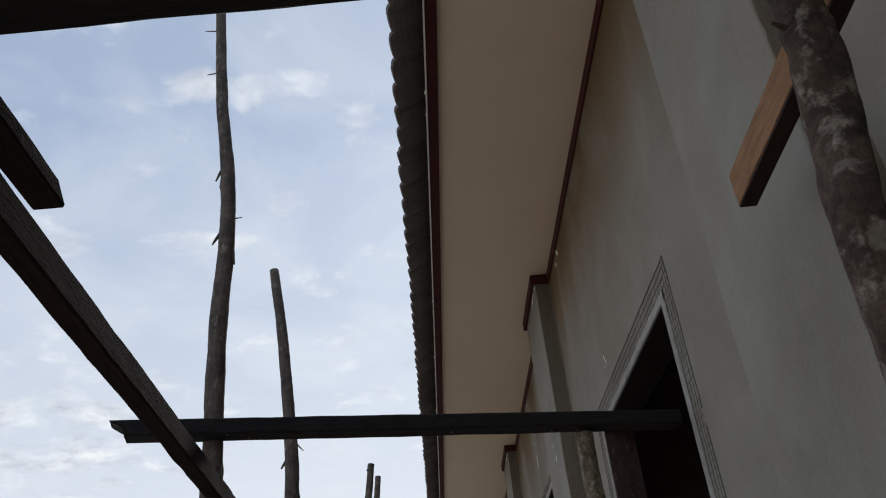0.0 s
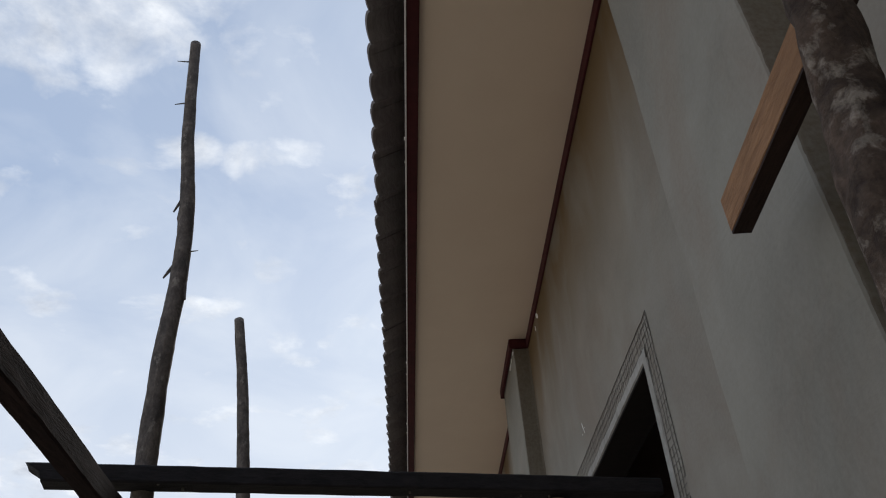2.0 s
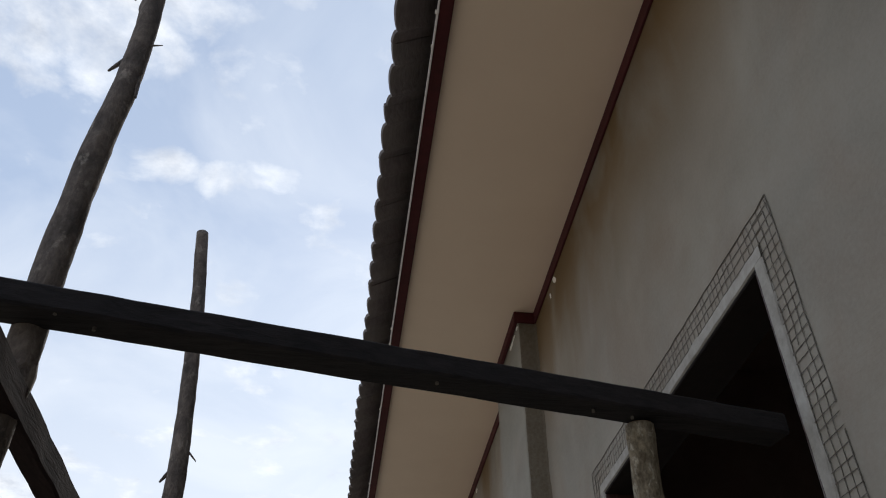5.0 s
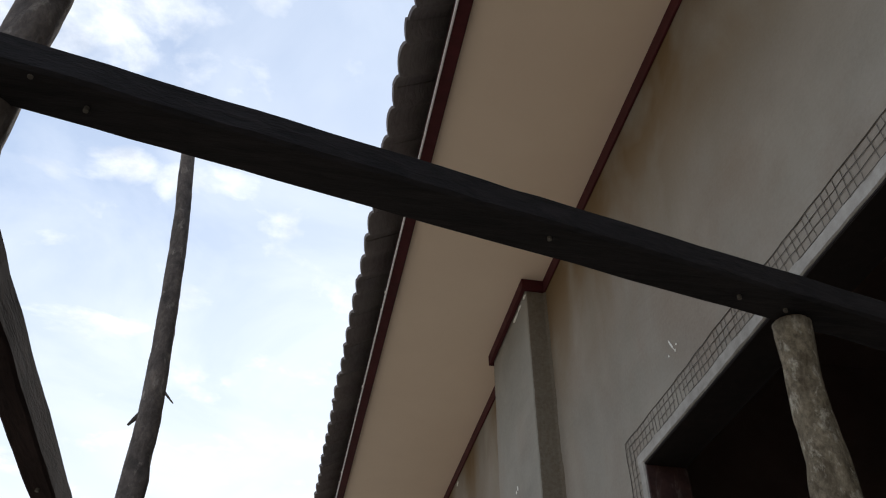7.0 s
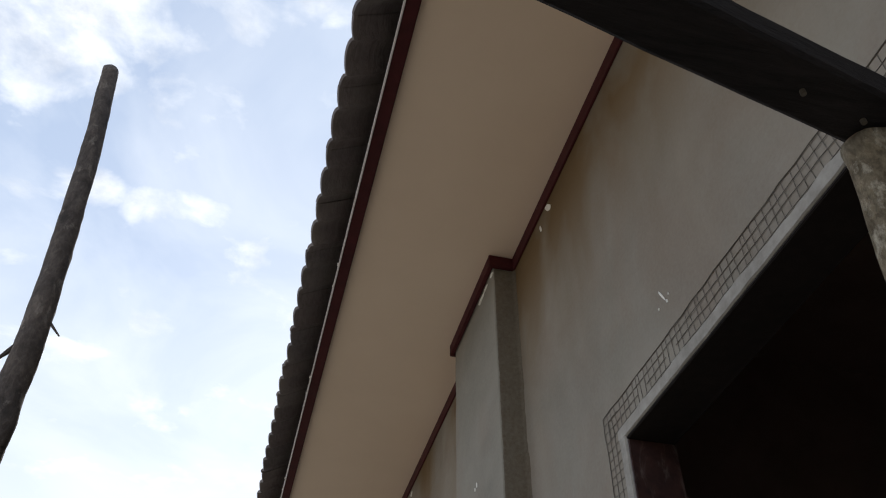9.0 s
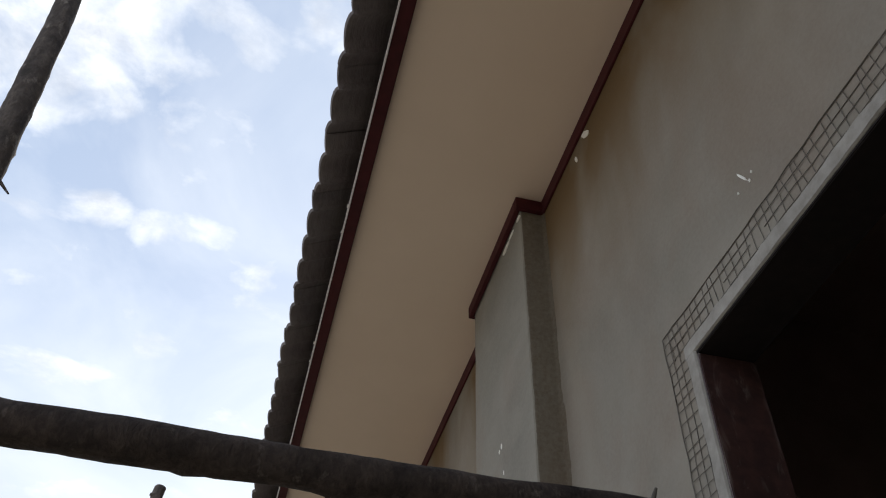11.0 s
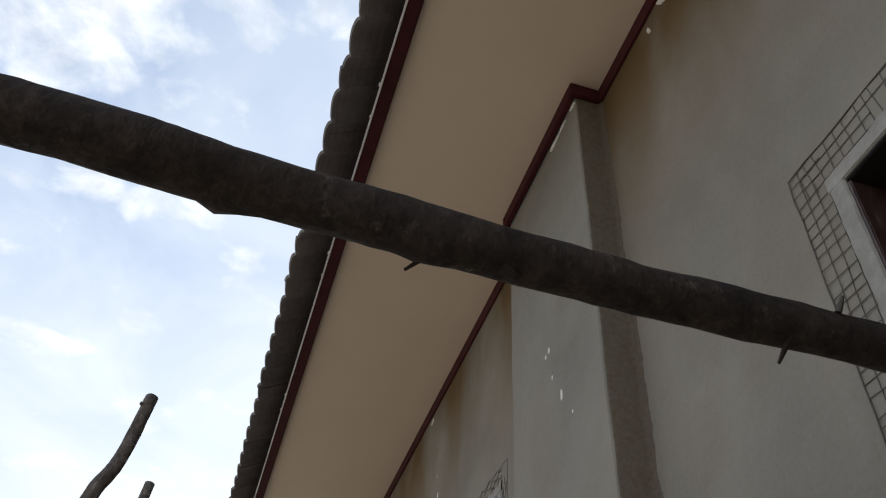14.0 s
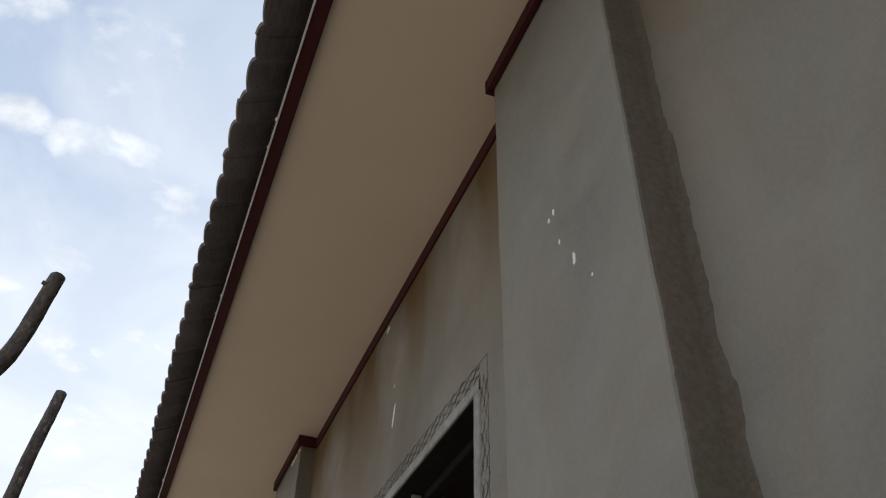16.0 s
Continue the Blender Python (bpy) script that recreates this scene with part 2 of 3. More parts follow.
M_POLEDARK = material("dark_barked_pole", bark((0.024, 0.019, 0.017), (0.095, 0.072, 0.060), (0.17, 0.14, 0.12), 0.60), 0.9)
M_STEEL = material("rusty_steel", speckled((0.085, 0.075, 0.062), (0.17, 0.15, 0.125), 80, 0.001), 0.7, 0.3)
M_COATED = material("plaster_coated_wire", speckled((0.07, 0.06, 0.052), (0.20, 0.18, 0.155), 70, 0.001), 0.9)
M_FRAME = material("brown_frame_paint", scuffed, 0.5)
# near-black: shade within the window openings put into the frame colour
M_SASH = material("shaded_near_black_sash", speckled((0.012, 0.009, 0.009), (0.02, 0.015, 0.014), 40, 0.001), 0.95)
M_CHIP = material("white_filler", speckled((0.75, 0.73, 0.68), (0.85, 0.83, 0.78), 60, 0.002), 0.8)
M_GROUND = material("sandy_soil", speckled((0.27, 0.225, 0.165), (0.41, 0.345, 0.26), 9, 0.01), 0.95)
M_ROOM = material("raw_room_brick_render", speckled((0.26, 0.19, 0.165), (0.36, 0.27, 0.235), 6, 0.004), 0.95)
M_MULLION = material("pale_window_edge", speckled((0.42, 0.40, 0.37), (0.52, 0.50, 0.46), 40, 0.001), 0.5)


# ---------------------------------------------------------------- mesh helpers


def mesh_ob(name, bm, mat, smooth=False):
    me = bpy.data.meshes.new(name)
    bmesh.ops.recalc_face_normals(bm, faces=bm.faces)
    if smooth:
        for f in bm.faces:
            f.smooth = True
    bm.to_mesh(me)
    bm.free()
    me.materials.append(mat)
    return new(name, me)


def part(name, bm, mat, parent, label="", smooth=False):
    ob = mesh_ob(name, bm, mat, smooth)
    ob.parent = parent
    ob.matrix_parent_inverse = parent.matrix_world.inverted()
    return tagged(ob, label) if label else ob


def box(bm, x0, x1, y0, y1, z0, z1, bevel=0.0):
    r = bmesh.ops.create_cube(bm, size=1)
    vs = r["verts"]
    for v in vs:
        v.co = Vector(((x0 + x1) / 2 + v.co.x * (x1 - x0), (y0 + y1) / 2 + v.co.y * (y1 - y0), (z0 + z1) / 2 + v.co.z * (z1 - z0)))
    if bevel:
        es = list({e for v in vs for e in v.link_edges})
        bmesh.ops.bevel(bm, geom=es, offset=bevel, segments=2, affect="EDGES")
    return bm


def solid(ax, bx, ys, zs, holes):
    """A wall between x = ax and bx over the grid of ys and zs, with the (y0, y1, z0, z1) holes left open."""
    bm = bmesh.new()
    vs = {}

    def v(x, y, z):
        k = (round(x, 4), round(y, 4), round(z, 4))
        if k not in vs:
            vs[k] = bm.verts.new(k)
        return vs[k]

    def full(i, j):
        if not (0 <= i < len(ys) - 1 and 0 <= j < len(zs) - 1):
            return False
        cy, cz = (ys[i] + ys[i + 1]) / 2, (zs[j] + zs[j + 1]) / 2
        return not any(a < cy < b and c < cz < d for a, b, c, d in holes)

    for i in range(len(ys) - 1):
        for j in range(len(zs) - 1):
            if not full(i, j):
                continue
            y0, y1, z0, z1 = ys[i], ys[i + 1], zs[j], zs[j + 1]
            for x in (ax, bx):
                bm.faces.new((v(x, y0, z0), v(x, y1, z0), v(x, y1, z1), v(x, y0, z1)))
            for di, dj, a, b in ((-1, 0, (y0, z0), (y0, z1)), (1, 0, (y1, z0), (y1, z1)), (0, -1, (y0, z0), (y1, z0)), (0, 1, (y0, z1), (y1, z1))):
                if not full(i + di, j + dj):
                    bm.faces.new((v(ax, *a), v(bx, *a), v(bx, *b), v(ax, *b)))
    return bm


def curve_points(pts, step):
    """Evenly sampled Catmull-Rom curve through points of (x, y, z, radius)."""
    ps = [Vector(p) for p in pts]
    ps = [ps[0] * 2 - ps[1]] + ps + [ps[-1] * 2 - ps[-2]]
    out = []
    for a, b, c, d in zip(ps, ps[1:], ps[2:], ps[3:]):
        n = max(2, int((c - b).to_3d().length / step))
        for k in range(n):
            t = k / n
            out.append(0.5 * ((2 * b) + (c - a) * t + (2 * a - 5 * b + 4 * c - d) * t * t + (3 * b - a - 3 * c + d) * t ** 3))
    out.append(ps[-2])
    return out


def log_mesh(pts, rough=0.1, step=0.025, sides=18, seed=0.0, knots=4):
    """A bent, uneven round log through points of (x, y, z, radius), with knots and sawn ends."""
    rnd = random.Random(int(seed * 100) + 7)
    cs = curve_points(pts, step)
    bm = bmesh.new()
    rings = []
    n = len(cs)
    bumps = [(rnd.uniform(0.05, 0.95) * n, rnd.uniform(0, 6.28), rnd.uniform(0.15, 0.35)) for _ in range(knots)]
    for i, c in enumerate(cs):
        d = (cs[min(i + 1, n - 1)] - cs[max(i - 1, 0)]).to_3d().normalized()
        side = d.cross(Vector((0.31, 0.87, 0.38))).normalized()
        up = d.cross(side)
        ring = []
        for k in range(sides):
            a = 2 * math.pi * k / sides
            o = side * math.cos(a) + up * math.sin(a)
            p = c.to_3d()
            r = c[3] * (1 + rough * noise.noise(Vector((o.x * 1.6, o.y * 1.6, o.z * 1.6)) + p * 9 + Vector((seed, 0, 0)))
                        + rough * 0.6 * noise.noise(o * 3 + p * 34 + Vector((0, seed, 0))))
            for bi, ba, bh in bumps:
                da = (a - ba + math.pi) % (2 * math.pi) - math.pi
                r += c[3] * bh * math.exp(-((i - bi) * step / 0.02) ** 2 - (da / 0.5) ** 2)
            ring.append(bm.verts.new(p + o * r))
        rings.append(ring)
    for r0, r1 in zip(rings, rings[1:]):
        for k in range(sides):
            bm.faces.new((r0[k], r0[(k + 1) % sides], r1[(k + 1) % sides], r1[k]))
    bm.faces.new(rings[0])
    bm.faces.new(rings[-1])
    return bm


def lumber_mesh(a, b, wide, high, wane=0.004, seed=0.0, taper=0.0, step=0.04):
    """A rough sawn timber from a to b (middle of its section), with uneven arrises; taper cuts its first end aslant."""
    a, b = Vector(a), Vector(b)
    d = (b - a).normalized()
    side = d.cross(Vector((0, 0, 1))).normalized()
    up = side.cross(d)
    n = max(2, int((b - a).length / step))
    w, h, c = wide / 2, high / 2, min(wide, high) * 0.1
    prof = [(-w + c, -h), (0, -h), (w - c, -h), (w, -h + c), (w, 0), (w, h - c), (w - c, h), (0, h), (-w + c, h), (-w, h - c), (-w, 0), (-w, -h + c)]
    bm = bmesh.new()
    rings = []
    for i in range(n + 1):
        p = a.lerp(b, i / n)
        ring = []
        for s, u in prof:
            q = p + side * s + up * u
            j = Vector((noise.noise(q * 11 + Vector((seed, 0, 0))), noise.noise(q * 11 + Vector((0, seed, 3))), noise.noise(q * 11 + Vector((5, 0, seed)))))
            k = Vector((noise.noise(q * 45), noise.noise(q * 45 + Vector((4, 0, 0))), noise.noise(q * 45 + Vector((0, 7, 0)))))
            q = q + j * wane + k * wane * 0.5
            if i == 0:
                q += d * taper * (0.5 - u / high)
            ring.append(bm.verts.new(q))
        rings.append(ring)
    m = len(prof)
    for r0, r1 in zip(rings, rings[1:]):
        for k in range(m):
            bm.faces.new((r0[k], r0[(k + 1) % m], r1[(k + 1) % m], r1[k]))
    bm.faces.new(rings[0])
    bm.faces.new(rings[-1])
    return bm


def wire(bm, a, b, r=0.0011, sides=5):
    a, b = Vector(a), Vector(b)
    d = (b - a).normalized()
    s = d.cross(Vector((0.2, 0.5, 0.84))).normalized()
    u = d.cross(s)
    rings = [[bm.verts.new(p + (s * math.cos(6.2832 * k / sides) + u * math.sin(6.2832 * k / sides)) * r) for k in range(sides)] for p in (a, b)]
    for k in range(sides):
        bm.faces.new((rings[0][k], rings[0][(k + 1) % sides], rings[1][(k + 1) % sides], rings[1][k]))
    bm.faces.new(rings[0])
    bm.faces.new(rings[1])


# ---------------------------------------------------------------- the plan (wall face x = 0, walking along y)
SOFFIT = 3.65
SKEW_X = -0.0122      # the eaves run a little aslant to the wall


def skewed(bm, beyond=0.0):
    """Slants what lies outside x = beyond along the line of the eaves."""
    for v in bm.verts:
        if v.co.x < beyond:
            v.co.x += SKEW_X * v.co.y
    return bm


Y0, Y1 = -9.5, 12.9
PILLARS = [(-6.42, -5.85), (-3.17, -2.63), (0.0, 0.61), (3.25, 3.87), (6.5, 7.12)]
W1 = (-1.953, -0.729, 1.15, 2.440)
W2 = (0.987, 2.87, 1.15, 2.705)
DEPTH = 7.0
PILLAR_X = -0.086

bm = bmesh.new()
bmesh.ops.create_grid(bm, x_segments=1, y_segments=1, size=600)
ground = tagged(mesh_ob("ground", bm, M_GROUND), "bare sandy soil around the unfinished house", "ground", kind="structure")

wall = tagged(mesh_ob("wall_west", solid(0.0, 0.10, [Y0, W1[0], W1[1], W2[0], W2[1], Y1], [0, 1.15, W1[3], W2[3], 3.82], [W1, W2]), M_WALL),
              "grey-green plastered house wall with brown water stains", "wall", kind="structure")
for nm, dims in (("wall_east", (DEPTH, DEPTH + 0.16, Y0, Y1, 0, 3.82)), ("wall_south", (0.10, DEPTH, Y0, Y0 + 0.16, 0, 3.82)),
                 ("wall_north", (0.10, DEPTH, Y1 - 0.16, Y1, 0, 3.82))):
    tagged(mesh_ob(nm, box(bmesh.new(), *dims), M_WALL), "plain plastered outer wall of the house", "wall", kind="structure")
for k, y in enumerate((-2.9, 0.3, 3.5)):
    tagged(mesh_ob("wall_inner_%d" % (k + 1), box(bmesh.new(), 0.102, DEPTH - 0.002, y - 0.06, y + 0.06, 0.152, 3.548), M_ROOM),
           "bare unlit partition wall inside the house", "wall", kind="structure")
tagged(mesh_ob("floor", box(bmesh.new(), 0.10, DEPTH, Y0 + 0.16, Y1 - 0.16, 0.0, 0.15), M_ROOM), "bare concrete floor inside the dark house", "floor", kind="structure")
tagged(mesh_ob("ceiling", box(bmesh.new(), 0.10, DEPTH, Y0 + 0.16, Y1 - 0.16, 3.55, 3.6), M_ROOM), "dark bare ceiling inside the house", "ceiling", kind="structure")

soffit = tagged(mesh_ob("ceiling_soffit", skewed(box(bmesh.new(), -0.640, -0.001, Y0, Y1, SOFFIT, SOFFIT + 0.012), -0.3), M_SOFFIT),
                "smooth cream-painted soffit boards under the eaves", "soffit", kind="structure")


# pillars with slightly uneven arrises and a ragged mortar seam against the wall
def pillar(y0, y1, k):
    bm = bmesh.new()
    n = 90
    prof = [(0.0, y0), (PILLAR_X * 0.5, y0), (PILLAR_X + 0.004, y0), (PILLAR_X, y0 + 0.004), (PILLAR_X, (y0 + y1) / 2), (PILLAR_X, y1 - 0.004), (PILLAR_X + 0.004, y1), (0.0, y1)]
    rings = []
    for i in range(n + 1):
        z = (SOFFIT - 0.001) * i / n
        ring = []
        for x, y in prof:
            e = 0.0035 if x != 0.0 else 0.0
            ring.append(bm.verts.new((x + e * noise.noise(Vector((x * 20, y * 3, z * 5 + k * 9))) * 0.8,
                                      y + e * noise.noise(Vector((y * 4, z * 6, k * 5.0))) + e * 0.4 * noise.noise(Vector((y, z * 30, 2))), z)))
        rings.append(ring)
    m = len(prof)
    for r0, r1 in zip(rings, rings[1:]):
        for j in range(m - 1):
            bm.faces.new((r0[j], r0[j + 1], r1[j + 1], r1[j]))
    bm.faces.new(rings[0])
    bm.faces.new(rings[-1])
    ob = tagged(mesh_ob("pillar", bm, M_PILLAR), "square plastered pilaster projecting from the house wall", "pillar", "pilasters along the wall")
    # the south side in browner mortar, feathered raggedly onto the wall
    bm = bmesh.new()
    prev = None
    for i in range(361):
        z = 3.59 * i / 360
        w = 0.028 + 0.016 * noise.noise(Vector((k * 4, 1, z * 2.2))) + 0.012 * noise.noise(Vector((k, 3, z * 9))) + 0.005 * noise.noise(Vector((k, 7, z * 38)))
        w = max(0.008, w)
        a = 0.004 + 0.0025 * noise.noise(Vector((k, 5, z * 17))) + 0.002 * noise.noise(Vector((k, 2, z * 60)))
        cur = [bm.verts.new(p) for p in ((PILLAR_X + a, y0 - 0.001, z), (PILLAR_X + a + 0.003, y0 - 0.005, z), (-0.012, y0 - 0.006, z), (-0.0045, y0 - 0.012, z),
                                         (-0.0035, y0 - w * 0.85, z), (0.0005, y0 - w, z))]
        if prev:
            for q in range(5):
                bm.faces.new((prev[q], prev[q + 1], cur[q + 1], cur[q]))
        prev = cur
    part("side_coat", bm, M_DAMP, ob, "brownish side coat with a ragged feathered edge", True)
    # smears of pale filler under the trim
    for (sy, sz, w, h) in ((0.02, 3.575, 0.035, 0.016), (0.10, 3.573, 0.05, 0.012), (0.17, 3.568, 0.07, 0.02)):
        part("filler_smear", flake(PILLAR_X - 0.002, y0 + sy, sz, w, h, k + sy), M_CHIP, ob, "pale filler smear")
    return ob


def flake(x, y, z, w, h, seed, lean=0.0):
    """A thin ragged flake lying on a face that looks towards -x."""
    bm = bmesh.new()
    n = 14
    rim, back = [], []
    for i in range(n):
        a = 2 * math.pi * i / n
        r = 1 + 0.45 * noise.noise(Vector((math.cos(a) * 1.5, math.sin(a) * 1.5, seed * 13.7)))
        yy, zz = math.cos(a) * w / 2 * r, math.sin(a) * h / 2 * r
        rim.append(bm.verts.new((x - 0.002, y + yy + lean * zz, z + zz)))
        back.append(bm.verts.new((x + 0.003, y + yy * 1.08 + lean * zz, z + zz * 1.08)))
    bm.faces.new(rim)
    for i in range(n):
        bm.faces.new((rim[i], rim[(i + 1) % n], back[(i + 1) % n], back[i]))
    return bm


for k, (a, b) in enumerate(PILLARS):
    pillar(a, b, k)

# maroon trim where soffit and wall meet, running round the pillars
TRIM_T, TRIM_H = 0.021, 0.058


def trim_piece(x0, x1, y0, y1, high=TRIM_H):
    return tagged(mesh_ob("trim", box(bmesh.new(), x0, x1, y0, y1, SOFFIT - high, SOFFIT - 0.0005, 0.002), M_TRIM),
                  "dark maroon painted trim under the soffit", "trim", kind="structure")


edge = Y0
for a, b in PILLARS:
    trim_piece(-0.009, -0.0005, edge, a - TRIM_T - 0.0005, 0.066)
    trim_piece(PILLAR_X - TRIM_T, -0.0005, a - TRIM_T, a - 0.004)
    trim_piece(PILLAR_X - TRIM_T, PILLAR_X - 0.0035, a - 0.0035, b + 0.0035)
    trim_piece(PILLAR_X - TRIM_T, -0.0005, b + 0.004, b + TRIM_T)
    edge = b + TRIM_T + 0.0005
trim_piece(-0.009, -0.0005, edge, Y1, 0.066)

# fascia board, pale drip strip and the tiled roof
fascia = tagged(mesh_ob("trim_fascia", skewed(box(bmesh.new(), -0.686, -0.6405, Y0, Y1, 3.624, 3.712, 0.003)), M_TRIM), "dark maroon painted fascia board along the eaves", "fascia", kind="structure")
part("drip_strip", skewed(box(bmesh.new(), -0.6925, -0.6865, Y0, Y1, 3.620, 3.640, 0.001)), M_DRIP, fascia, "thin pale metal drip strip")
for y in (-3.4, -1.7, 0.173, 1.02, 2.09, 4.1):
    part("nail_head", skewed(flake(-0.6952, y, 3.634, 0.012, 0.012, y)), M_CHIP, fascia)
    part("nail_head", skewed(flake(-0.6945, y + 0.13, 3.626, 0.008, 0.01, y)), M_CHIP, fascia)

PITCH = 0.142
SLOPE = radians(28)
EAVE = (-0.825, 3.692)
COURSE = 0.33


def tile_mesh(waves, length, name):
    bm = bmesh.new()
    n = 12 * waves
    rows = []
    for s in (0.0, 0.012, length):
        for under in (0, 1):
            row = []
            for i in range(n + 1):
                y = PITCH * waves * i / n
                z = 0.029 * abs(math.cos(math.pi * y / PITCH)) ** 0.7 - 0.016 + (-0.016 if under else 0) + (0.003 if s == 0.012 and not under else 0)
                if under and s == 0.0:
                    z += 0.003
                row.append(bm.verts.new((s * math.cos(SLOPE) - z * math.sin(SLOPE), y, s * math.sin(SLOPE) + z * math.cos(SLOPE))))
            rows.append(row)
    t0, u0, t1, u1, t2, u2 = rows
    for a, b in ((t0, t1), (t1, t2), (u1, u0), (u2, u1), (u0, t0), (t2, u2)):
        for i in range(n):
            bm.faces.new((a[i], a[i + 1], b[i + 1], b[i]))
    for s in (0, -1):
        bm.faces.new((t0[s], t1[s], u1[s], u0[s]))
        bm.faces.new((t1[s], t2[s], u2[s], u1[s]))
    bmesh.ops.recalc_face_normals(bm, faces=bm.faces)
    me = bpy.data.meshes.new(name)
    for f in bm.faces:
        f.smooth = abs(f.normal.y) < 0.75 and f.calc_area() > 0.00035
    bm.to_mesh(me)
    bm.free()
    me.materials.append(M_TILE)
    return me


RIDGE_X = 3.58
rise = (RIDGE_X - EAVE[0]) * math.tan(SLOPE)
bm = bmesh.new()
for x0, x1 in ((EAVE[0] + 0.2, RIDGE_X), (2 * RIDGE_X - EAVE[0] - 0.2, RIDGE_X)):
    z0, z1 = EAVE[1] + 0.2 * math.tan(SLOPE) - 0.05, EAVE[1] + rise - 0.05
    q = [bm.verts.new(p) for p in ((x0, Y0 - 0.3, z0), (x0, Y1 + 0.3, z0), (x1, Y1 + 0.3, z1), (x1, Y0 - 0.3, z1))]
    p = [bm.verts.new(v.co - Vector((0, 0, 0.02))) for v in q]
    bm.faces.new(q)
    bm.faces.new(p)
    for i in range(4):
        bm.faces.new((q[i], q[(i + 1) % 4], p[(i + 1) % 4], p[i]))
roof = tagged(mesh_ob("roof", bm, M_DARKWOOD), "pitched roof of weathered grey wavy concrete tiles", "roof", kind="structure")
bm = bmesh.new()
for y in (Y0, Y1 - 0.16):
    q = [bm.verts.new(c) for c in ((0, y, 3.83), (DEPTH + 0.16, y, 3.83), (RIDGE_X, y, EAVE[1] + rise - 0.1))]
    p = [bm.verts.new(v.co + Vector((0, 0.16, 0))) for v in q]
    bm.faces.new(q)
    bm.faces.new(p)
    for i in range(3):
        bm.faces.new((q[i], q[(i + 1) % 3], p[(i + 1) % 3], p[i]))
tagged(mesh_ob("wall_gable", bm, M_WALL), "plain plastered gable ends of the house", "wall", kind="structure")

# ---------------------------------------------------------------- windows


def frame_bars(win, mat, name, label, cat):
    y0, y1, z0, z1 = win
    root = tagged(new(name), label, cat, kind="structure")
    root.location = (0.05, (y0 + y1) / 2, z0)
    bpy.context.view_layer.update()
    f = 0.009
    for a, b, c, d, nm in ((y0 + 0.001, y0 + f, z0, z1 - f - 0.001, "jamb"), (y1 - f, y1 - 0.001, z0, z1 - f - 0.001, "jamb"), (y0 + 0.001, y1 - 0.001, z1 - f, z1 - 0.001, "head"), (y0 + f + 0.001, y1 - f - 0.001, z0, z0 + f, "sill")):
        # the head takes the near-black material, its shade painted into the colour
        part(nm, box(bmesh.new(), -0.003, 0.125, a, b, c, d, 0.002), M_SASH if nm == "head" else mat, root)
    return root


def mortar_band(win, wide, out, parent):
    """Four strips of smoothed mortar round an opening, a few millimetres proud, with an uneven outer edge."""
    y0, y1, z0, z1 = win

    def strip(p, q, nrm, seed):
        bm = bmesh.new()
        p, q, nrm = Vector(p), Vector(q), Vector(nrm)
        n = max(2, int((q - p).length / 0.015))
        prev = None
        for i in range(n + 1):
            c = p.lerp(q, i / n)
            w = wide * (1 + 0.16 * noise.noise(c * 9 + Vector((seed, 0, 0))) + 0.1 * noise.noise(c * 37))
            e = 0.0025 * noise.noise(c * 22 + Vector((0, seed, 0)))
            cur = [bm.verts.new(c + nrm * w), bm.verts.new(c + nrm * (w - 0.004) + Vector((-out, 0, 0))),
                   bm.verts.new(c + nrm * (0.003 + e) + Vector((-out - 0.001, 0, 0))), bm.verts.new(c + nrm * e + Vector((-out + 0.003, 0, 0))), bm.verts.new(c + nrm * 0.0 + Vector((0.004, 0, 0)))]
            if prev:
                for k in range(4):
                    bm.faces.new((prev[k], prev[k + 1], cur[k + 1], cur[k]))
            prev = cur
        part("mortar_edge", bm, M_MORTAR, parent, "smoothed pale mortar round the opening")
    strip((-0.0005, y0 - wide, z1), (-0.0005, y1 + wide, z1), (0, 0, 1), 1)
    strip((-0.0007, y0, z0), (-0.0007, y0, z1 + 0.002), (0, -1, 0), 2)
    strip((-0.0007, y1, z0), (-0.0007, y1, z1 + 0.002), (0, 1, 0), 3)


win1 = frame_bars(W1, M_FRAME, "window_1", "unglazed window opening with dark brown painted frame", "window")
mortar_band(W1, 0.037, 0.0045, win1)

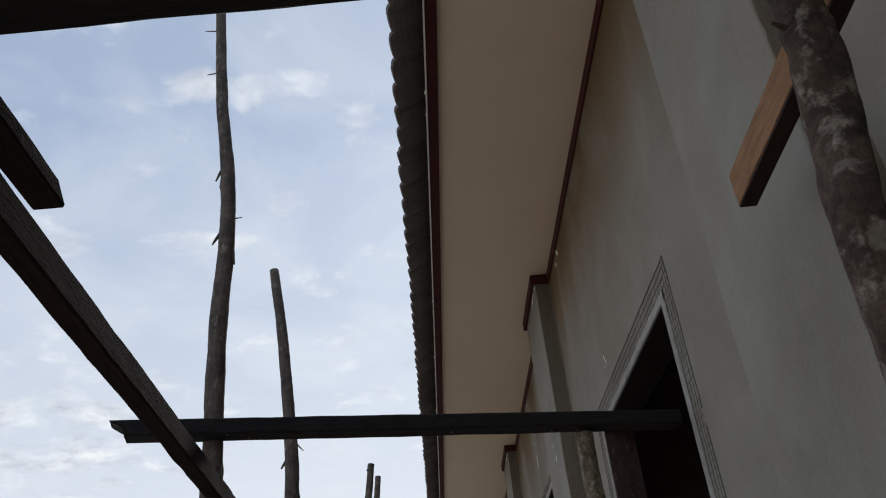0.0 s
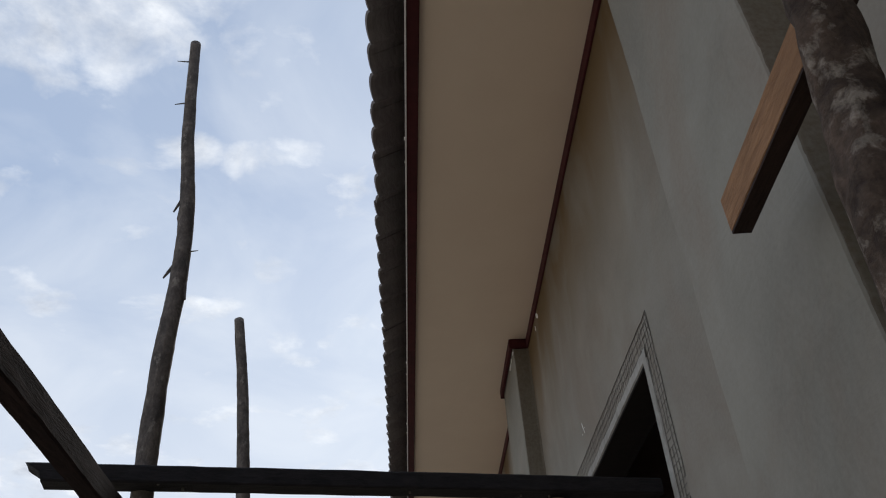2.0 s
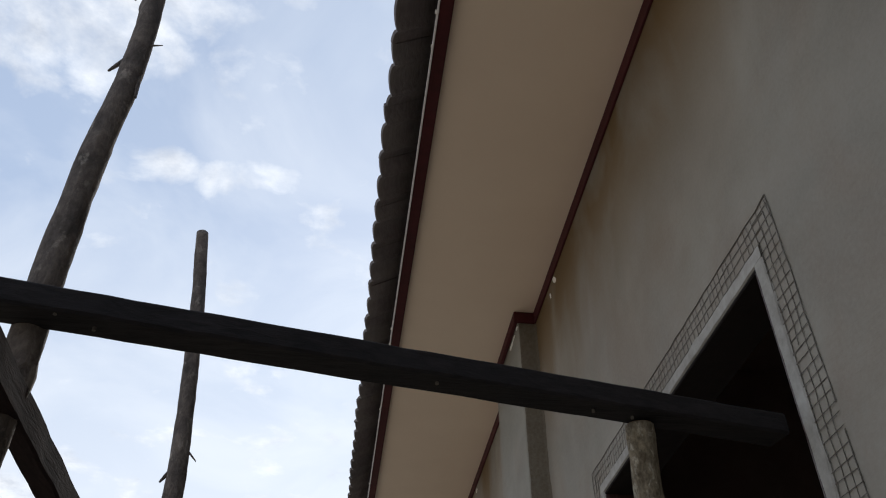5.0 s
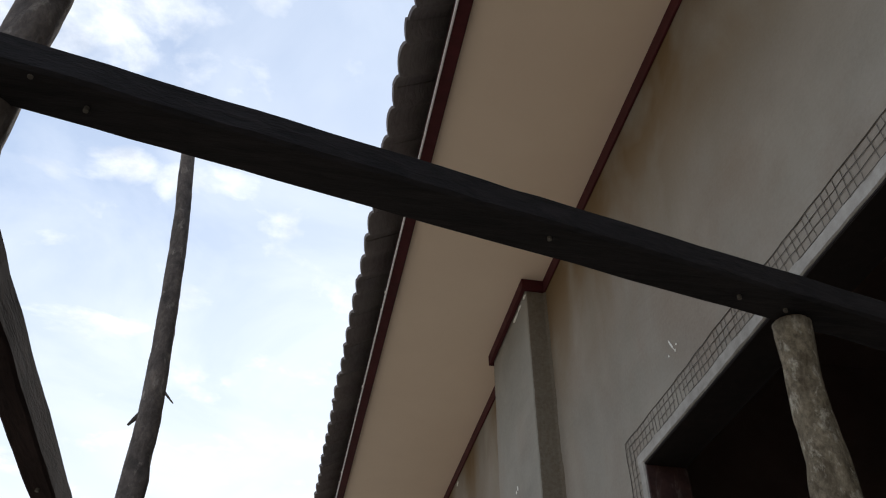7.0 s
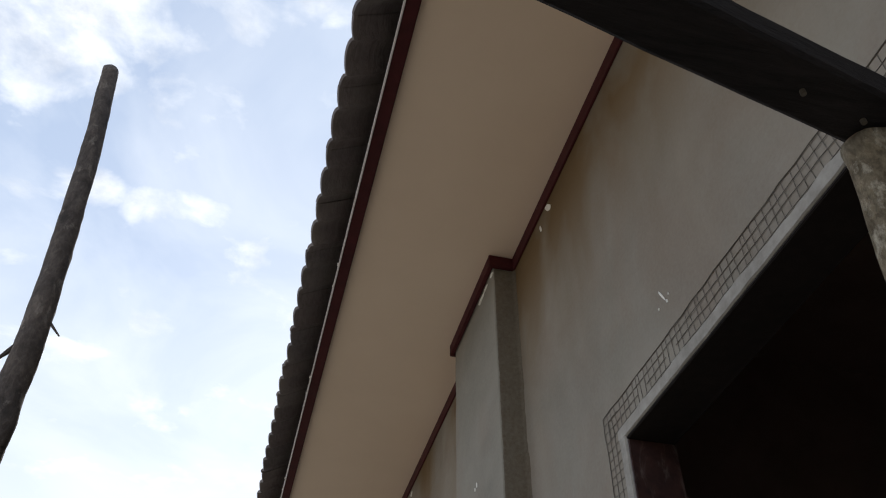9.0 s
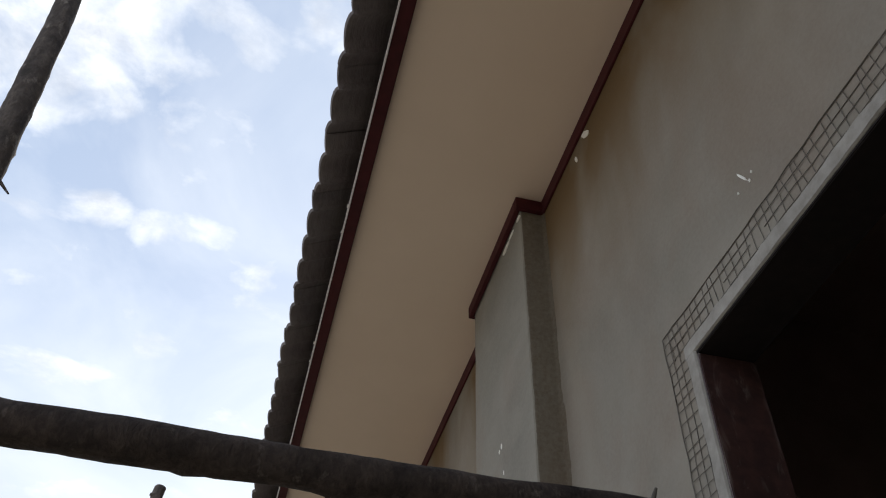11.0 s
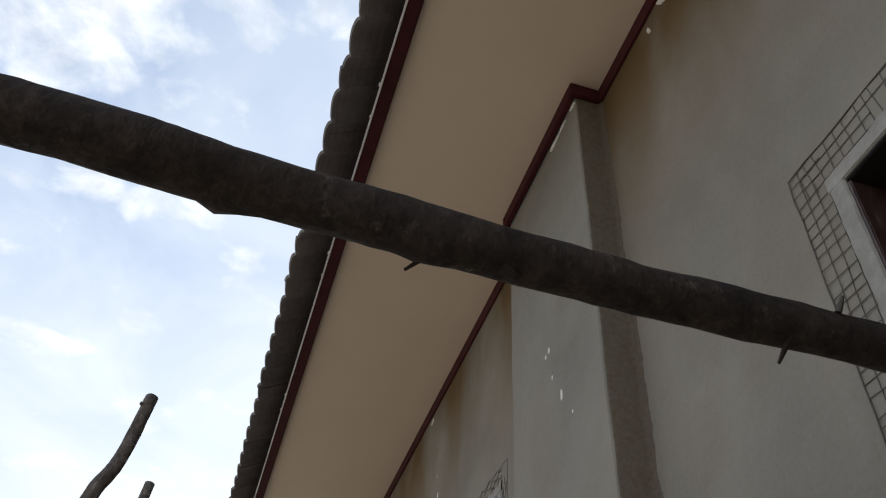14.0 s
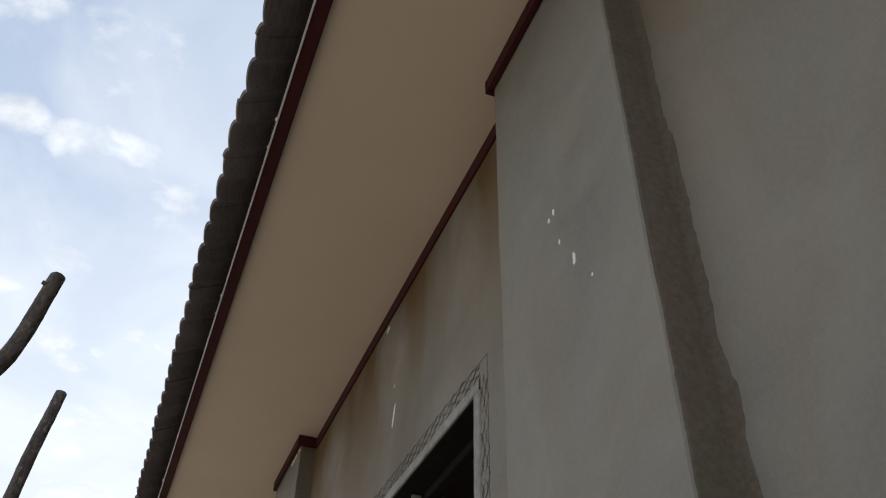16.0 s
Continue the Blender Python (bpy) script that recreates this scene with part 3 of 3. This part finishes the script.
def square_mesh(win, inner, outer, cell):
    """Welded square wire mesh round an opening, bedded on the wall; wires a little bent."""
    y0, y1, z0, z1 = win
    rnd = random.Random(5)
    bm = bmesh.new()

    def lay(a, b, thick=0.0008):
        n = max(1, int((Vector(b) - Vector(a)).length / 0.05))
        pts = []
        for i in range(n + 1):
            p = Vector(a).lerp(Vector(b), i / n)
            pts.append(p + Vector((-0.0020 + 0.0026 * noise.noise(p * 14), 0.0045 * noise.noise(p * 13 + Vector((3, 0, 0))), 0.0045 * noise.noise(p * 19 + Vector((0, 5, 0))))))
        for p, q in zip(pts, pts[1:]):
            if rnd.random() < 0.985:
                wire(bm, p, q, thick)
    lines = int((outer - inner) / cell + 0.5)
    for k in range(lines + 1):
        o = inner + (outer - inner) * k / lines
        thick = 0.0014 if k == lines else 0.0009
        lay((0, y0 - o, z1 + o), (0, y1 + o, z1 + o), thick)
        lay((0, y0 - o, z0), (0, y0 - o, z1 + o), thick)
        lay((0, y1 + o, z0), (0, y1 + o, z1 + o), thick)
    y = y0 - outer
    while y < y1 + outer:
        lay((0, y, z1 + inner - 0.008), (0, y + rnd.uniform(-0.002, 0.012), z1 + outer))
        y += cell * rnd.uniform(0.85, 1.15)
    z = z0
    while z < z1 + outer:
        lay((0, y0 - outer, z), (0, y0 - inner + 0.008, z))
        lay((0, y1 + inner - 0.008, z), (0, y1 + outer, z + rnd.uniform(-0.004, 0.006)))
        z += cell * rnd.uniform(0.85, 1.15)
    return bm


part("wire_mesh", square_mesh(W1, 0.038, 0.112, 0.0245), M_STEEL, win1, "square welded wire mesh bedded in plaster")

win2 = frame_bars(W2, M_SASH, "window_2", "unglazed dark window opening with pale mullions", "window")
mortar_band(W2, 0.04, 0.004, win2)
fy = [W2[0] + 0.009, 1.66, 2.27, W2[1] - 0.009]
for a, b in zip(fy, fy[1:]):
    for p0, p1, q0, q1 in ((a + 0.002, a + 0.03, W2[2] + 0.010, W2[3] - 0.010), (b - 0.03, b - 0.002, W2[2] + 0.010, W2[3] - 0.010), (a + 0.031, b - 0.031, W2[3] - 0.040, W2[3] - 0.010), (a + 0.031, b - 0.031, W2[2] + 0.010, W2[2] + 0.039)):
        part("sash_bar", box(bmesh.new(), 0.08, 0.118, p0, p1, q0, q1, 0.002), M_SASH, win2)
for y in fy[1:3]:
    part("mullion", box(bmesh.new(), 0.045, 0.079, y - 0.006, y + 0.006, W2[2] + 0.010, W2[3] - 0.010, 0.002), M_MULLION, win2, "pale grey mullion edge")


def wavy_mesh(win, inner, outer):
    """Expanded wavy lath showing through a thin coat of mortar."""
    y0, y1, z0, z1 = win
    bm = bmesh.new()

    def run(p, q, nrm, phase):
        p, q, nrm = Vector(p), Vector(q), Vector(nrm)
        n = int((q - p).length / 0.011)
        for lane in range(4):
            prev = None
            for i in range(n + 1):
                c = p.lerp(q, i / n)
                o = inner + (outer - inner) * (lane + 0.5) / 4 + 0.011 * math.sin(i * 0.95 + lane * math.pi + phase) + 0.004 * noise.noise(c * 21)
                cur = c + nrm * o + Vector((-0.001 + 0.0035 * noise.noise(c * 17 + Vector((0, 0, lane * 3))), 0, 0))
                if prev is not None:
                    wire(bm, prev, cur, 0.0010, 4)
                prev = cur
    run((0, y0 - inner, z1), (0, y1 + inner, z1), (0, 0, 1), 0.0)
    run((0, y0, z0), (0, y0, z1 + inner), (0, -1, 0), 1.0)
    run((0, y1, z0), (0, y1, z1 + inner), (0, 1, 0), 2.0)
    for a, b in (((0, y0 - outer, z0), (0, y0 - outer, z1 + outer)), ((0, y0 - outer, z1 + outer), (0, y1 + outer, z1 + outer)), ((0, y1 + outer, z0), (0, y1 + outer, z1 + outer))):
        wire(bm, Vector(a) - Vector((0.0005, 0, 0)), Vector(b) - Vector((0.0005, 0, 0)), 0.0009)
    return bm


part("wire_mesh", wavy_mesh(W2, 0.038, 0.092), M_COATED, win2, "wavy expanded lath bedded in plaster")

# flakes of pale filler on wall and pillar
for y, z, w, h, lean in ((-1.02, 2.655, 0.006, 0.045, 0.5), (-1.036, 2.628, 0.005, 0.009, 0), (-0.995, 2.634, 0.004, 0.007, 0), (-1.048, 2.641, 0.004, 0.006, 0),
                         (1.784, 3.053, 0.014, 0.10, -0.25), (1.80, 3.19, 0.007, 0.014, 0), (1.95, 3.555, 0.035, 0.025, -0.5), (-0.42, 3.555, 0.035, 0.05, 0.8), (-0.33, 3.53, 0.014, 0.03, 0.3),
                         (-3.05, 3.53, 0.18, 0.045, 0.0)):
    part("plaster_chip", flake(0.0, y, z, w, h, y * 3 + z, lean), M_CHIP, wall, "small white plaster chip")
middle = [o for o in bpy.data.objects if o.name.startswith("pillar") and o.type == "MESH"][2]
for y, z, w, h in ((0.309, 2.805, 0.009, 0.018), (0.333, 2.797, 0.01, 0.012), (0.295, 2.704, 0.007, 0.016), (0.242, 2.614, 0.012, 0.034), (0.182, 2.528, 0.006, 0.008)):
    part("plaster_chip", flake(PILLAR_X, y, z, w, h, y * 7 + z), M_CHIP, middle, "small white plaster chip")

# ---------------------------------------------------------------- scaffold


def spur(at, to, r, parent, mat, name="twig_stub"):
    a, b = Vector(at), Vector(to)
    part(name, log_mesh([(*a, r), (*a.lerp(b, 0.55), r * 0.8), (*b, r * 0.45)], 0.2, 0.008, 7, at[2], 0), mat, parent)


def log(pts, mat, label, seed, knots=6, rough=0.1, name="scaffold_pole", cat="pole", group="scaffold poles"):
    ob = tagged(mesh_ob(name, log_mesh(pts, rough, 0.022, 20, seed, knots), mat, True), label, cat, group)
    a, b = Vector(pts[-2]), Vector(pts[-1])
    d = (b - a).to_3d().normalized()
    e = b.to_3d()
    part("sawn_end", log_mesh([(*(e - d * 0.004), b[3] * 0.93), (*(e + d * 0.003), b[3] * 0.9)], 0.06, 0.004, 16, seed, 0), M_ENDGRAIN, ob, "rough sawn end of the pole")
    return ob


pole_a = log([(-1.345, -2.145, 0.0, 0.032), (-1.35, -2.145, 1.2, 0.029), (-1.352, -2.145, 1.92, 0.0275), (-1.358, -2.14, 2.38, 0.026), (-1.350, -2.13, 2.67, 0.0245),
              (-1.356, -2.13, 2.94, 0.0225), (-1.392, -2.13, 3.28, 0.020), (-1.419, -2.13, 3.72, 0.018)], M_POLE, "tall grey peeled scaffold pole with nails and twig stubs", 1.1)
for z, dx, s in ((3.62, -0.055, 0), (3.41, -0.05, -0.01), (2.78, 0.05, 0.0)):
    x = -1.414 if z > 3.5 else (-1.400 if z > 3 else -1.352)
    spur((x + math.copysign(0.015, dx), -2.135, z), (x + dx, -2.14, z + s), 0.0026, pole_a, M_STEEL, "nail")
spur((-1.376, -2.13, 2.99), (-1.393, -2.14, 2.93), 0.005, pole_a, M_POLE)
spur((-1.367, -2.13, 2.74), (-1.392, -2.135, 2.69), 0.006, pole_a, M_POLE)
spur((-1.333, -2.13, 2.70), (-1.320, -2.14, 2.61), 0.006, pole_a, M_POLE)

pole_b = log([(-1.36, -0.8, 0.0, 0.036), (-1.365, -0.8, 1.2, 0.034), (-1.376, -0.8, 2.19, 0.031), (-1.384, -0.8, 2.49, 0.029), (-1.408, -0.8, 2.80, 0.026),
              (-1.432, -0.8, 3.06, 0.0245), (-1.472, -0.8, 3.37, 0.0225)], M_POLE, "grey peeled scaffold pole, slightly crooked, sawn top", 2.3)
spur((-1.372, -0.8, 2.50), (-1.328, -0.805, 2.45), 0.004, pole_b, M_POLE)
spur((-1.40, -0.8, 2.42), (-1.425, -0.8, 2.38), 0.008, pole_b, M_POLE)

pole_c = log([(-1.34, 1.286, 0.0, 0.031), (-1.325, 1.286, 1.5, 0.029), (-1.303, 1.286, 2.417, 0.026), (-1.284, 1.286, 2.61, 0.025), (-1.238, 1.286, 2.74, 0.024), (-1.205, 1.286, 2.998, 0.022)],
             M_POLE, "crooked grey scaffold pole with a knotted top", 3.7, 8)
spur((-1.205, 1.275, 2.95), (-1.235, 1.265, 2.955), 0.012, pole_c, M_POLE)
spur((-1.285, 1.28, 2.56), (-1.262, 1.27, 2.48), 0.005, pole_c, M_POLE)
pole_d = log([(-1.36, 2.514, 0.0, 0.033), (-1.34, 2.514, 1.6, 0.030), (-1.29, 2.514, 2.80, 0.027), (-1.25, 2.514, 3.262, 0.024)], M_POLE, "straight grey scaffold pole with a sawn top", 4.9, 3)

near_post = log([(-0.20, -3.40, 0.0, 0.030), (-0.245, -3.46, 1.0, 0.029), (-0.297, -3.545, 1.66, 0.0295), (-0.287, -3.562, 1.83, 0.028), (-0.284, -3.58, 1.985, 0.0275), (-0.266, -3.565, 2.30, 0.026)],
                M_BARK, "brown barked tree-trunk scaffold post with pale mottling", 5.2, 16, 0.3)
spur((-0.308, -3.585, 1.985), (-0.328, -3.59, 1.992), 0.004, near_post, M_BARK)
post_r = log([(-0.29, -1.86, 0.0, 0.032), (-0.30, -1.89, 1.2, 0.029), (-0.315, -1.918, 1.78, 0.0265), (-0.320, -1.93, 1.94, 0.025), (-0.323, -1.945, 2.05, 0.026)],
             M_BARK_TAN, "crooked tan barked scaffold post under a timber", 6.4, 8, 0.16)


def timber(a, b, wide, high, mat, label, seed, wane=0.004, taper=0.0):
    ob = tagged(mesh_ob("scaffold_timber", lumber_mesh(a, b, wide, high, wane, seed, taper), mat), label, "timber", "scaffold timbers")
    d = (Vector(b) - Vector(a)).normalized()
    if not taper:
        part("sawn_end", lumber_mesh(Vector(a) - d * 0.002, Vector(a) + d * 0.006, wide * 0.94, high * 0.94, wane * 0.4, seed, 0.0, 0.004), M_ENDGRAIN if mat != M_FRESH else M_FRESH, ob, "sawn end of the timber")
    for k in (0.22, 0.8):
        p = Vector(a).lerp(Vector(b), k)
        nail_bm = bmesh.new()
        bmesh.ops.create_cone(nail_bm, cap_ends=True, segments=8, radius1=0.003, radius2=0.003, depth=0.008)
        bmesh.ops.translate(nail_bm, verts=nail_bm.verts, vec=(p.x, p.y, p.z - high / 2 - 0.001))
        part("nail_head", nail_bm, M_STEEL, ob, "steel nail head")
    return ob


crossbeam = timber((-1.594, -2.2417, 2.074), (-0.03, -1.90, 2.079), 0.064, 0.044, M_DARKWOOD, "dark weathered timber laid across the scaffold towards the wall", 1.0, 0.0015, 0.07)
timber((-1.7, -3.605, 2.124), (-0.10, -3.640, 2.124), 0.085, 0.085, M_DARKWOOD, "heavy dark timber laid across the scaffold overhead", 2.0, 0.003)
timber((-1.325, -3.275, 2.086), (-1.305, -5.6, 2.086), 0.052, 0.03, M_REDWOOD, "short dark timber with a slanting sawn end", 3.0, 0.002, -0.04)
timber((-1.197, -5.4, 1.93), (-1.411, -0.55, 1.93), 0.040, 0.055, M_REDWOOD, "long dark reddish timber with waney edges along the poles", 4.0, 0.002)
fresh = timber((-0.190, -3.105, 2.085), (-0.302, -5.6, 2.085), 0.030, 0.066, M_FRESH, "fresh sawn orange-brown timber with shade coloured onto its underside", 5.0, 0.0012)
# thin added strip that paints the shade below the fresh timber
part("underside", lumber_mesh((-0.190, -3.106, 2.0505), (-0.302, -5.59, 2.0505), 0.0295, 0.005, 0.0004, 5.0), M_SHADED_UNDER, fresh, "dark strip coloured as the shaded underside")

for x, y in ((-1.30, -2.20), (-0.71, -2.055), (-0.42, -1.985)):
    nail_bm = bmesh.new()
    bmesh.ops.create_cone(nail_bm, cap_ends=True, segments=8, radius1=0.003, radius2=0.003, depth=0.006)
    bmesh.ops.translate(nail_bm, verts=nail_bm.verts, vec=(x, y, 2.054))
    part("nail_head", nail_bm, M_STEEL, crossbeam, "bright steel nail head")

beam_pole = log([(-1.55, -0.85, 1.996, 0.033), (-1.1, -0.836, 2.001, 0.0325), (-0.85, -0.807, 2.014, 0.0315), (-0.5, -0.782, 2.025, 0.0300), (-0.2, -0.775, 2.033, 0.0295), (-0.02, -0.778, 2.033, 0.029)],
                M_POLEDARK, "dark barked round pole laid across the scaffold", 8.3, 3, 0.09, "scaffold_crossbar", "pole", "scaffold poles")
spur((-0.69, -0.785, 2.008), (-0.72, -0.765, 1.986), 0.004, beam_pole, M_POLEDARK)
spur((-0.26, -0.785, 2.008), (-0.265, -0.757, 1.984), 0.004, beam_pole, M_POLEDARK)
spur((-0.20, -0.805, 2.043), (-0.195, -0.815, 2.062), 0.0045, beam_pole, M_STEEL, "nail")
spur((-0.62, -0.795, 1.996), (-0.60, -0.79, 1.988), 0.008, beam_pole, M_POLEDARK)

# ---------------------------------------------------------------- roof tiles, last
tile = tile_mesh(2, 0.42, "tile")
step_y = PITCH * 2
count = int((Y1 - Y0 + 0.6) / step_y)
rnd = random.Random(11)
for row in range(2):
    for i in range(count):
        y = Y0 - 0.3 + i * step_y + 0.05
        ob = new("tile", tile)
        ob.location = (EAVE[0] + SKEW_X * y + row * COURSE * math.cos(SLOPE) + rnd.uniform(-0.004, 0.004), y, EAVE[1] + row * (COURSE * math.sin(SLOPE) + 0.012) + rnd.uniform(-0.0015, 0.0015))
        ob.rotation_euler = (rnd.uniform(-0.004, 0.004), 0, -SKEW_X + rnd.uniform(-0.006, 0.006))
        ob.parent = roof
# the courses above, seen by nobody from below, joined in one sheet
bm = bmesh.new()
n = int((Y1 - Y0 + 0.6) / (PITCH / 4))
for side in (0, 1):
    prev = None
    rows = int((RIDGE_X - EAVE[0]) / (COURSE * math.cos(SLOPE))) + 1
    for r in range(2 if side == 0 else 0, rows):
        for s in (0.0, COURSE):
            d = min(r * COURSE * math.cos(SLOPE) + s * math.cos(SLOPE), RIDGE_X - EAVE[0])
            zz = EAVE[1] + d * math.tan(SLOPE) + (0.03 if s == 0 else 0.012)
            x = EAVE[0] + d if side == 0 else 2 * RIDGE_X - EAVE[0] - d
            cur = [bm.verts.new((x, Y0 - 0.25 + i * PITCH / 4, zz + 0.021 * math.cos(math.pi * i / 2))) for i in range(n + 1)]
            if prev:
                for i in range(n):
                    bm.faces.new((prev[i], prev[i + 1], cur[i + 1], cur[i]))
            prev = cur
ob = part("tile_courses", bm, M_TILE, roof)
tagged(ob, "upper courses of wavy grey roof tiles", kind="stuff")
